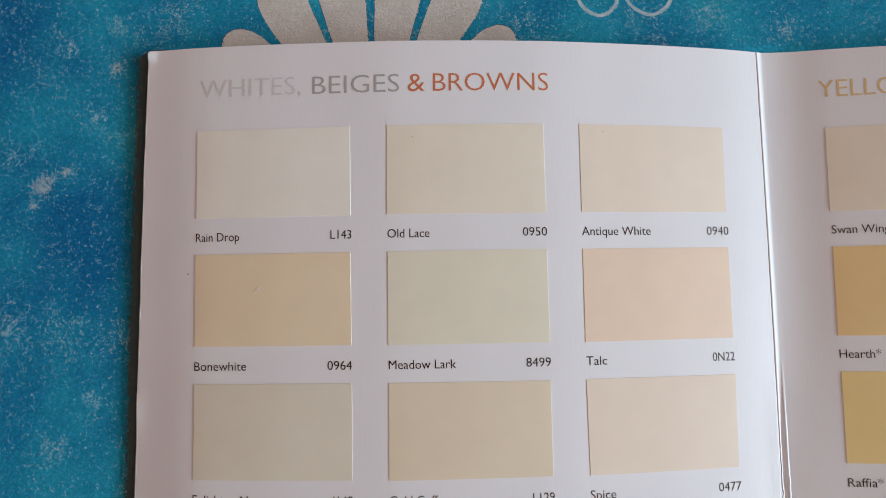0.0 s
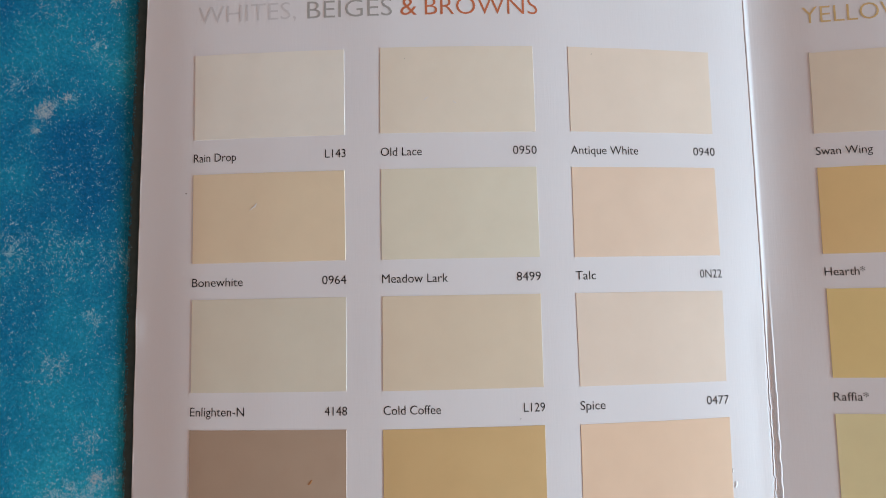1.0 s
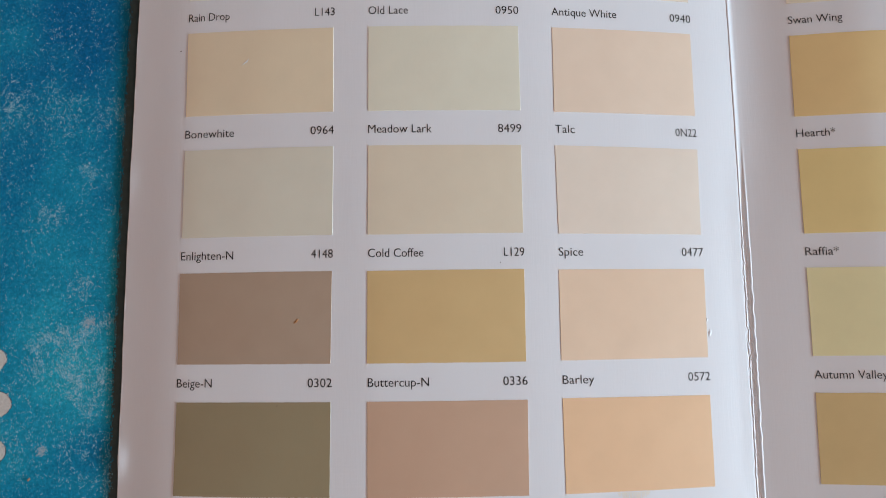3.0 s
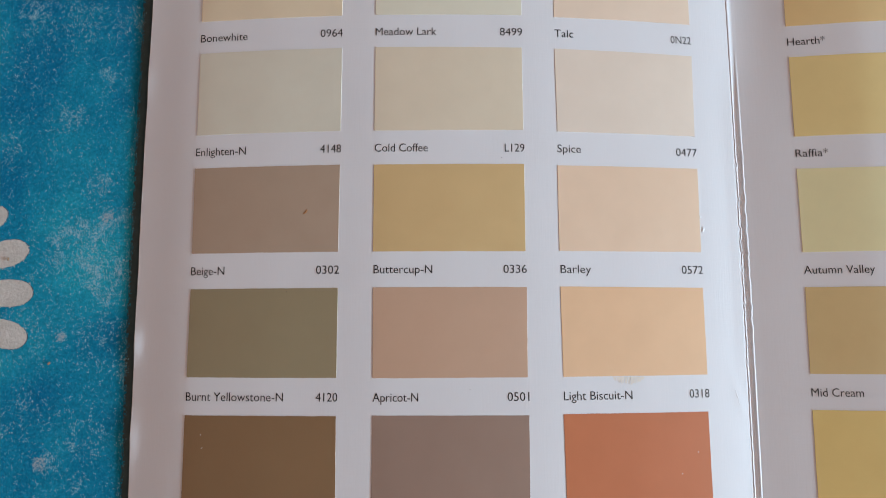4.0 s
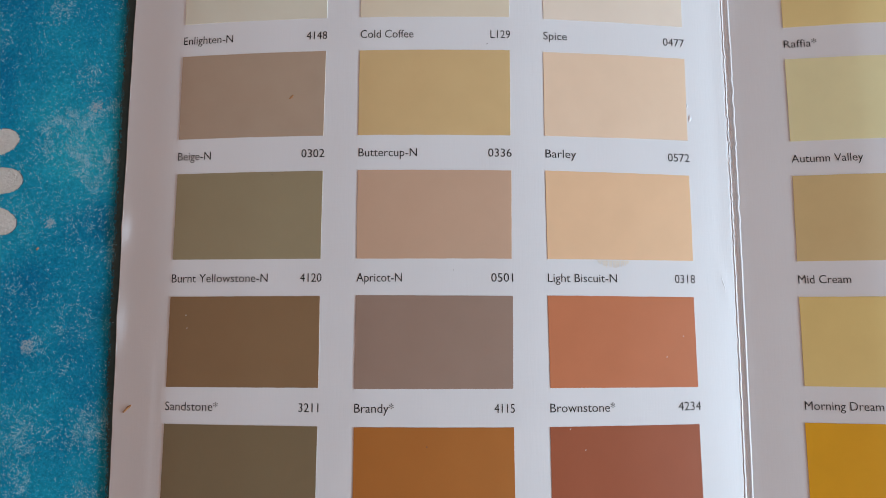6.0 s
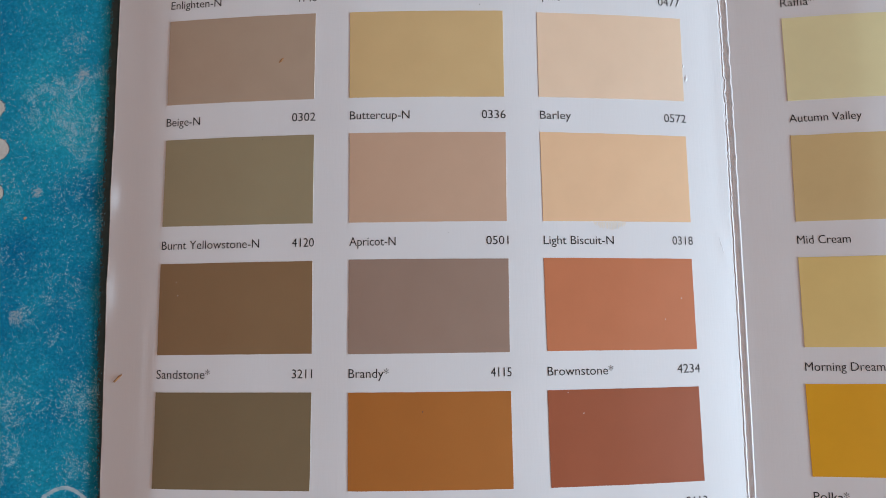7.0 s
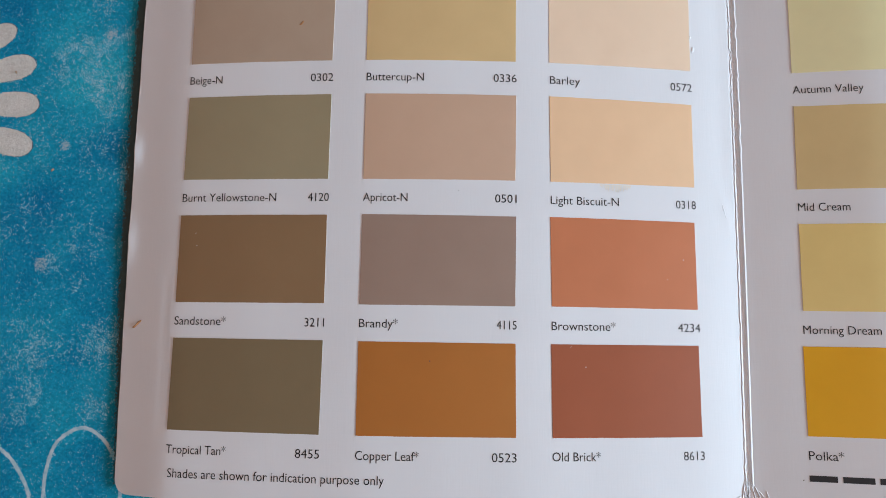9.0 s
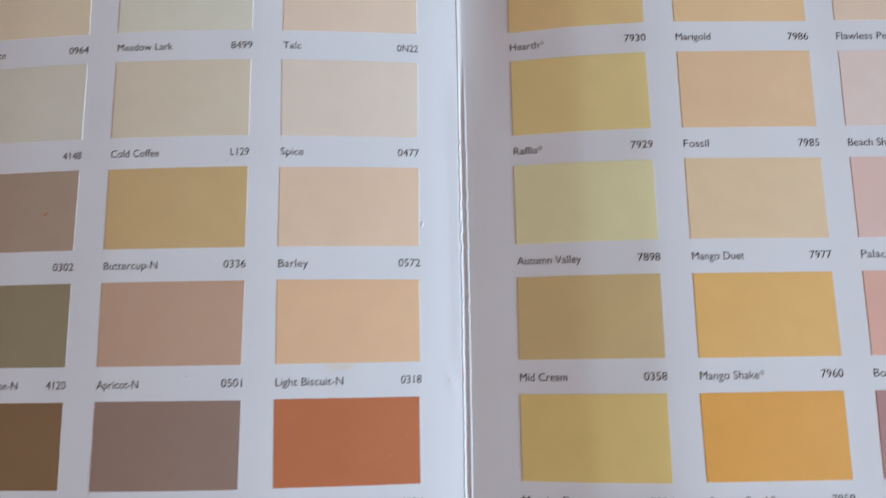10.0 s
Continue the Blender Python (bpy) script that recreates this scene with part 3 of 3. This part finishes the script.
for x, y, l, w, a in ((48.2, 10.8, 1.3, 0.16, 35), (12.8, -10.6, 2.1, 0.22, 40), (13.2, -10.4, 1.0, 0.2, 55), (54.0, 9.9, 0.8, 0.15, 140)):
    blob("scratch", x, y, l, w, a, 0.12, RAW_PAPER, left, "fine pale scratch in the paint", 0.05, int(x))
for x, y, l, w, a in ((-1.5, -7.3, 0.5, 0.35, 0), (44.0, 19.2, 0.25, 0.16, 0), (82.6, 20.2, 0.5, 0.12, 30), (53.2, -136.2, 0.5, 0.3, 70),
                      (20.8, -81.6, 0.25, 0.18, 0), (58.5, -101.5, 0.22, 0.22, 0), (65.6, -53.6, 0.3, 0.2, 0)):
    blob("speck", x, y, l * 0.75, w * 0.75, a, 0.12 if abs(x + 1.5) > 0.1 else 0.03, SPECK, left, "tiny dark speck", 0.03, int(x * 3))
blob("nick", 24.5, -64.9, 1.3, 0.5, 40, 0.11, SHAVING, left, "small brown nick in the paint", 0.08, 4)
blob("nick", 109.4, -68.4, 0.8, 1.5, 0, 0.02, PAPER, left, "raised white nick in the paper", 0.12, 5)
blob("nick", 108.9, -65.6, 0.5, 0.9, 0, 0.02, PAPER, left, "raised white nick in the paper", 0.1, 6)
smudge_v, smudge_f = [], []
rng = random.Random(7)
for k in range(26):
    x = 88.2 + 6.4 * k / 25 + rng.uniform(-0.1, 0.1)
    drop = (0.5 + 1.3 * math.sin(math.pi * (k + 0.5) / 26)) * rng.uniform(0.7, 1.05)
    w = rng.uniform(0.11, 0.2)
    for gx, gy in ((x - w, -99.35), (x + w, -99.35), (x + w * 0.4, -99.35 - drop), (x - w * 0.5, -99.35 - drop * 0.95)):
        smudge_v.append((gx * MM, gy * MM, (top_z(gx, gy) + 0.02) * MM))
    smudge_f.append((4 * k + 3, 4 * k + 2, 4 * k + 1, 4 * k))
tagged(mesh("smudge", smudge_v, smudge_f, SMUDGE, left, smudge_v[0]), "dry beige paint smudge under a sample")
for x, y in ((3.6, -110.6), (4.0, -113.2), (105.7, -114.8), (81.5, -133.0), (84.5, -137.0), (102.0, -119.0)):
    blob("fleck", x, y, 0.28, 0.16, 30, 0.115, RAW_PAPER, left, "tiny pale fleck", 0.03, int(x))
tagged(blob("wood_shaving", -8.7, -129.7, 2.7, 0.55, 38, 0.02, SHAVING, None, "", 0.25, 9), "thin orange-brown wood shaving on the card edge", "shaving")


def crease(x0, y0, x1, y1, width, tall, owner, seed):
    """A raised crack in the paper: a narrow uneven ridge, highest in the middle."""
    n = 9
    v, f = [], []
    dx, dy = x1 - x0, y1 - y0
    size = math.hypot(dx, dy)
    for i in range(n + 1):
        u = i / n
        bend = 0.16 * noise.noise(Vector((seed * 3.7, u * 3, 0))) * min(1, size / 2)
        x, y = x0 + dx * u - dy / size * bend, y0 + dy * u + dx / size * bend
        w = width / 2 * (0.25 + 0.75 * math.sin(math.pi * min(0.97, u + 0.03)))
        h = tall * (0.3 + 0.7 * math.sin(math.pi * u))
        for side, up in ((-1, 0.0), (0.15, h), (1, 0.0)):
            gx, gy = x - dy / size * w * side, y + dx / size * w * side
            v.append((gx * MM, end_y(gx, gy) * MM, (top_z(gx, gy) + up + 0.006) * MM))
        if i:
            k = 3 * i
            f += [(k - 3, k, k + 1, k - 2), (k - 2, k + 1, k + 2, k - 1)]
    return tagged(mesh("crease", v, f, PAPER, owner, v[0]), "raised white crack in the paper")


FOLD = fold_x(LOW_Y)
for k, (d0, u0, d1, u1, w, h) in enumerate(((-0.3, 5.0, -0.9, 0.1, 0.4, 0.2), (0.0, 4.0, 0.2, 0.1, 0.4, 0.22), (0.4, 4.2, 1.3, 0.1, 0.4, 0.2), (0.3, 2.5, -0.4, 0.1, 0.35, 0.18), (0.9, 3.6, 2.6, 0.1, 0.35, 0.18),
                                            (1.5, 2.6, 3.6, 0.1, 0.3, 0.14), (-0.8, 4.6, -1.8, 0.1, 0.45, 0.2), (-1.6, 1.5, -5.0, 0.1, 0.35, 0.14), (3.3, 2.4, 4.0, 0.1, 0.3, 0.12), (1.0, 1.8, 0.5, 0.1, 0.3, 0.16))):
    crease(FOLD + d0, LOW_Y + u0, FOLD + d1, LOW_Y + u1, w, h, left if d1 < 0 else right, k)
crease(114.7, -101.8, 115.9, -106.4, 0.8, 0.13, left, 22)
crease(128.3, -137.7, 125.6, -140.6, 0.16, 0.012, right, 21)
blob("speck", 128.9, -159.0, 0.3, 0.25, 0, 0.02, SPECK, right, "tiny dark speck", 0.03, 31)

# ---- the printed blanket ----
blanket = tagged(new("blanket"), "blue plush blanket with grey flower print, spread flat", "blanket")


# hand-placed areas of the blue: place, radius in millimetres, and how much paler (or deeper, below 0)
PALER_AREAS = [(-30, -5, 22, -0.16), (-26, 2, 9, -0.16), (-44, 46, 14, -0.25), (-26, -70, 22, 0.22), (-20, -80, 10, 0.1), (-17, -91, 5, -0.25), (-44, -56, 8, -0.3), (-28, -106, 14, -0.14), (-40, 15, 16, -0.1),
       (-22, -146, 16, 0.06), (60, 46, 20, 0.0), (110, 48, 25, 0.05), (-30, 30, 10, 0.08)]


def paleness(x, y):
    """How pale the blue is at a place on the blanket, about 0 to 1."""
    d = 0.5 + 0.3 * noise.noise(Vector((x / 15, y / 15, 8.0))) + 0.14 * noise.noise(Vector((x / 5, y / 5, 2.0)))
    for bx, by, r, amount in PALER_AREAS:
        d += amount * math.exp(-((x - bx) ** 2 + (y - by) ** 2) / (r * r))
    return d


def store_paleness(ob, values):
    """Stores the paleness along a mesh's points for its material."""
    ob.data.attributes.new("paleness", "FLOAT", "POINT").data.foreach_set("value", values)


def sheet():
    xs = list(np.linspace(-520, -62, 30)) + list(np.arange(-60, 165, 2.5)) + list(np.linspace(170, 620, 30))
    ys = list(np.linspace(-560, -185, 25)) + list(np.arange(-182, 70, 2.5)) + list(np.linspace(72, 420, 25))
    nx, ny = len(xs) - 1, len(ys) - 1
    v, f = [], []
    for j in range(ny + 1):
        for i in range(nx + 1):
            v.append((xs[i] * MM, ys[j] * MM, (CLOTH_Z - 0.04) * MM))
    n = nx + 1
    for j in range(ny):
        for i in range(nx):
            k = j * n + i
            f.append((k, k + 1, k + n + 1, k + n))
    low = len(v)
    ring = [i for i in range(n)] + [j * n + nx for j in range(1, ny + 1)] + [ny * n + i for i in range(nx - 1, -1, -1)] + [j * n for j in range(ny - 1, 0, -1)]
    v += [(v[i][0], v[i][1], FLOOR_Z) for i in ring]
    m = len(ring)
    f += [(ring[p], low + p, low + (p + 1) % m, ring[(p + 1) % m]) for p in range(m)]
    ob = mesh("fabric", v, f, CLOTH, blanket)
    store_paleness(ob, [paleness(x * 1000, y * 1000) for x, y, z in v])
    return ob


sheet()

# flowers: centre, petal reach, inner radius, spacing of the petals in degrees, first petal's angle, half-width factor
OUTLINE = Mat("dark_print", 0.9, 0.1)
OUTLINE.color(OUTLINE.mix(OUTLINE.noise(900, 3), (0.09, 0.1, 0.1), (0.05, 0.13, 0.18)))
FLOWERS = [(35.8, 16.0, 47.0, 7.0, 360 / 19, 100.6, 0.45), (-75.0, -81.5, 39.7, 4.0, 14.4, 0.2, 0.39)]
CURLS = [
    [(-26.6, -172), (-26.5, -165), (-26.3, -160), (-24.5, -154.3), (-19.6, -151.4), (-15.2, -153.4), (-12.2, -157.6), (-10.5, -163), (-11, -170)],
    [(-44, -152.5), (-39.5, -153.8), (-36.2, -156.1), (-33.5, -158.4), (-30.4, -163.0), (-29.3, -166.5), (-28.8, -172)],
    [(78.5, 57), (79.4, 52.5), (81.2, 48.9), (84.6, 47.2), (87.4, 48.8), (88.6, 52), (87, 57)],
    [(92, 57), (90.2, 52.5), (91.6, 49.2), (95.6, 47.3), (99, 49), (100.6, 52.5), (100, 57)],
    [(12, -171), (14.6, -167.4), (19, -166.2), (23.5, -168.5), (25, -172)],
]


def petal_outline(reach, inner, half, n=44):
    """A petal along +x: narrow at the root, round at the tip."""
    pts = []
    bend = 1 - 1.7 * half * reach * 0.9 / (reach - inner)
    for i in range(n):
        a = 2 * math.pi * i / n
        u = 0.5 - 0.5 * math.cos(a)
        r = inner + (reach - inner) * u
        w = half * r * min(1.0, math.sqrt(max(0.0, 1 - max(0.0, (u - bend) / (1 - bend)) ** 2))) * min(1.0, math.sqrt(u / 0.08)) * (1.0 - 0.12 * u)
        pts.append((r, w if a < math.pi else -w))
    return pts


def petals():
    shapes = []
    for k, (cx, cy, reach, inner, step, first, half) in enumerate(FLOWERS):
        for i in range(int(round(360 / step))):
            a = radians(first + step * i)
            rng = random.Random(k * 50 + i)
            out = petal_outline(reach * rng.uniform(0.98, 1.02) * (0.875 if k == 0 and abs(math.sin(a)) < 0.85 else 0.925 if k == 1 and abs(math.sin(a)) > 0.4 else 1), inner, half * radians(step) * rng.uniform(0.97, 1.02))
            pts = []
            for r, w in out:
                x, y = cx + r * math.cos(a) - w * math.sin(a), cy + r * math.sin(a) + w * math.cos(a)
                x += 0.14 * noise.noise(Vector((x / 0.7, y / 0.7, 1)))
                y += 0.14 * noise.noise(Vector((x / 0.7, y / 0.7, 9)))
                pts.append((x, y))
            shapes.append(pts)
            mx, my = sum(p[0] for p in pts) / len(pts), sum(p[1] for p in pts) / len(pts)
            rim = []
            for x, y in pts:
                d = math.hypot(x - mx, y - my)
                rim.append((x + (x - mx) / d * 0.24, y + (y - my) / d * 0.24))
            mesh("petal_outline", [(x * MM, y * MM, (CLOTH_Z - 0.02) * MM) for x, y in rim], [tuple(range(len(rim)))], OUTLINE, blanket, (rim[0][0] * MM, rim[0][1] * MM, CLOTH_Z * MM))
            mesh("printed_petal", [(x * MM, y * MM, CLOTH_Z * MM) for x, y in pts], [tuple(range(len(pts)))], PRINT, blanket, (pts[0][0] * MM, pts[0][1] * MM, 0))
    return shapes


SHAPES = petals()


def smooth_path(points, n=16):
    out = []
    p = [points[0]] + points + [points[-1]]
    for i in range(1, len(p) - 2):
        for s in range(n):
            t = s / n
            a = [Vector(q) for q in p[i - 1:i + 3]]
            out.append(0.5 * (2 * a[1] + (a[2] - a[0]) * t + (2 * a[0] - 5 * a[1] + 4 * a[2] - a[3]) * t * t + (3 * a[1] - a[0] - 3 * a[2] + a[3]) * t ** 3))
    return out


PATHS = []
for line in CURLS:
    path = smooth_path(line)
    PATHS.append(np.array([(p.x, p.y) for p in path]))
    v, f = [], []
    for i in range(len(path)):
        d = path[min(i + 1, len(path) - 1)] - path[max(i - 1, 0)]
        side = Vector((-d.y, d.x)).normalized() * (0.36 + 0.14 * noise.noise(Vector((path[i].x * 2, path[i].y * 2, 0))))
        for q in (path[i] + side, path[i] - side):
            v.append((q.x * MM, q.y * MM, (CLOTH_Z + 0.02) * MM))
        if i:
            f.append((2 * i - 2, 2 * i - 1, 2 * i + 1, 2 * i))
    mesh("printed_curl", v, f, WHITE_PRINT, blanket, v[0])

# worn pale spots: place and radius, millimetres
SPOTS = [(-33, 12, 2.8), (-27.5, 14.5, 1.6), (-35, 8, 1.6), (-29.1, 41.5, 2.6), (-19.1, 45.8, 2.6), (-18.9, 36.8, 2.4), (-22.2, 25.8, 2.4), (-39.8, -17.5, 3.0), (-39.9, 17.6, 2.0), (-22.1, -32.3, 2.2),
         (-29.5, -42.3, 3.2), (-22.5, -57, 3.0), (-20, -65.2, 2.4), (-16.5, -65, 2.0), (-31, -74.1, 2.6), (-30.8, -69.4, 2.2), (-28.5, -68, 2.2), (-26.5, -67.3, 2.6), (-24, -68, 2.4), (-21.9, -68.6, 2.4),
         (-24.6, -74, 2.6), (-23, -76.6, 2.6), (-21.6, -79.2, 3.0), (-19.5, -82.5, 2.6), (-17, -76, 3.0), (-24, -72, 9.0), (-20, -90, 8.0), (-36, -88, 8.0),
         (-29.6, -116.5, 2.4), (-23, -121.3, 2.0), (-17, -134, 5.0), (-31.5, -135.5, 2.2), (-17.5, -146.8, 3.5), (-30.5, -145.9, 2.5), (-35.8, -104.4, 2.0), (108, 47, 4.0), (68, 46, 3.0), (125, 44, 3.0)]

# matted bare patches: place and radius, millimetres
BARE = [(-33.2, 11.9, 1.7), (-28.6, 14.6, 0.8), (-35.0, 7.6, 0.7), (-20.3, -64.8, 1.1), (-18.6, 36.8, 0.9), (-31.5, -117.0, 1.2), (-28.9, -90.7, 0.9)]


def inside(x, y, pts):
    """Even-odd test of many points against one outline."""
    hit = np.zeros(len(x), bool)
    px, py = np.array(pts).T
    for i in range(len(px)):
        k = i - 1
        cross = (py[i] > y) != (py[k] > y)
        with np.errstate(divide="ignore", invalid="ignore"):
            hit ^= cross & (x < (px[k] - px[i]) * (y - py[i]) / (py[k] - py[i]) + px[i])
    return hit


def pile():
    """Short soft fibres of the plush where it lies open beside the card."""
    rng = np.random.default_rng(5)
    xs, ys = [], []
    for x0, x1, y0, y1 in ((-52, -10, -176, 60), (-10, 160, 38.5, 60), (-10, 150, -176, -164.5)):
        n = int((x1 - x0) * (y1 - y0) * 13)
        xs.append(rng.uniform(x0, x1, n))
        ys.append(rng.uniform(y0, y1, n))
    x, y = np.concatenate(xs), np.concatenate(ys)
    fy = rng.uniform(-163, 40.2, 9000)
    x, y = np.concatenate([x, strip_edge(fy) - 0.15 + rng.normal(0, 0.28, len(fy))]), np.concatenate([y, fy])
    bank = strip_edge(y)
    keep = ~((x > bank + 0.45) & (y < STRIP_TOP) & (y > -163.5))
    x, y = x[keep], y[keep]
    on_petal = np.zeros(len(x), bool)
    edge = np.zeros(len(x), bool)
    for s in SHAPES:
        on_petal |= inside(x, y, s)
        mx, my = np.mean(s, axis=0)
        edge |= inside(mx + (x - mx) * 0.965, my + (y - my) * 0.94, s)
    edge &= ~on_petal
    on_line = np.zeros(len(x), bool)
    for p in PATHS:
        for q in p:
            on_line |= (x - q[0]) ** 2 + (y - q[1]) ** 2 < 0.3 ** 2
    pale = np.full(len(x), 0.03)
    soft = np.array([noise.noise(Vector((a / 13, b / 13, 2.0))) + 0.6 * noise.noise(Vector((a / 4, b / 4, 5.0))) for a, b in zip(x, y)])
    pale += np.clip((soft - 0.2) * 0.4, 0, 0.25)
    wisp = np.array([noise.noise(Vector((a / 1.6, b / 1.6, 3.0))) for a, b in zip(x, y)])
    for sx, sy, r in SPOTS:
        pale += (0.2 if r > 7 else 0.9) * np.exp(-((x - sx) ** 2 + (y - sy) ** 2) / (r * 0.75) ** 2) * np.clip(0.55 + 1.1 * wisp, 0.05, 1)
    is_pale = rng.uniform(0, 1, len(x)) < pale
    lint = (is_pale | on_line) & ~on_petal & ~edge
    bare = np.zeros(len(x), bool)
    for sx, sy, r in BARE:
        bare |= rng.uniform(0, 1, len(x)) < 1.3 * np.exp(-(((x - sx) ** 2 + (y - sy) ** 2) / r ** 2) ** 2)
    lint &= ~bare
    thin = edge & (rng.uniform(0, 1, len(x)) < 0.6)
    for name, pick, mat, long, tag in (("fleece", ~lint & ~on_petal & ~thin & ~bare, PILE, 0.5, "short blue plush fibres"), ("lint", lint, LINT, 0.34, "pale worn fibres and lint"),
                                       ("bare_patch", bare, BARE_PILE, 0.5, "matted pale grey fibres"),
                                       ("petal_fleece", on_petal, PRINT_PILE, 0.5, "short grey plush fibres")):
        px, py = x[pick], y[pick]
        if name in ("lint", "bare_patch"):
            px, py = np.tile(px, 3), np.tile(py, 3)
            px, py = px + rng.normal(0, 0.22, len(px)), py + rng.normal(0, 0.22, len(py))
        n = len(px)
        a = rng.normal(-0.6, 1.1, n)
        length = long * rng.uniform(0.45, 1.2, n)
        width = rng.uniform(0.035, 0.07, n) * (0.7 if name == "lint" else 1.0)
        dx, dy = np.cos(a), np.sin(a)
        tip = rng.uniform(0.009, 0.014, n)
        v = np.empty((n, 4, 3))
        v[:, 0] = np.stack([px - dy * width, py + dx * width, np.full(n, 0.006)], 1)
        v[:, 1] = np.stack([px + dy * width, py - dx * width, np.full(n, 0.006)], 1)
        bend = rng.normal(0, 0.12, n)
        v[:, 2] = np.stack([px + dx * length * 0.6 + dy * (width - bend), py + dy * length * 0.6 - dx * (width - bend), tip], 1)
        v[:, 3] = np.stack([px + dx * length, py + dy * length, tip * 0.8], 1)
        me = bpy.data.meshes.new(name)
        idx = np.arange(n)[:, None] * 4
        tris = np.concatenate([idx + np.array([0, 1, 2]), idx + np.array([0, 2, 3])]).astype(int)
        near = strip_edge(py) - px
        rise = np.where((near < 0.7) & (py < STRIP_TOP) & (py > -163.5), 0.2 * rng.uniform(0.3, 1.2, n), 0)
        v[:, :, 2] += CLOTH_Z + rise[:, None] * np.array([0.4, 0.4, 1.0, 1.0])
        me.from_pydata((v.reshape(-1, 3) * MM).tolist(), [], tris.tolist())
        me.materials.append(mat.m)
        ob = new(name, me)
        ob.parent = blanket
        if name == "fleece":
            store_paleness(ob, np.repeat([paleness(a, b) for a, b in zip(px, py)], 4))
        tagged(ob, tag, kind="stuff")


pile()
tagged(blob("crumb", -30.7, -96.4, 0.75, 0.55, 20, 0.25, CRUMB, None, "", 0.45, 11), "tiny brown crumb on the blue blanket", "crumb")
tagged(blob("crumb", -41.0, -74.0, 0.7, 0.5, 70, 0.25, CRUMB, None, "", 0.4, 12), "tiny brown crumb on a grey printed petal", "crumb")
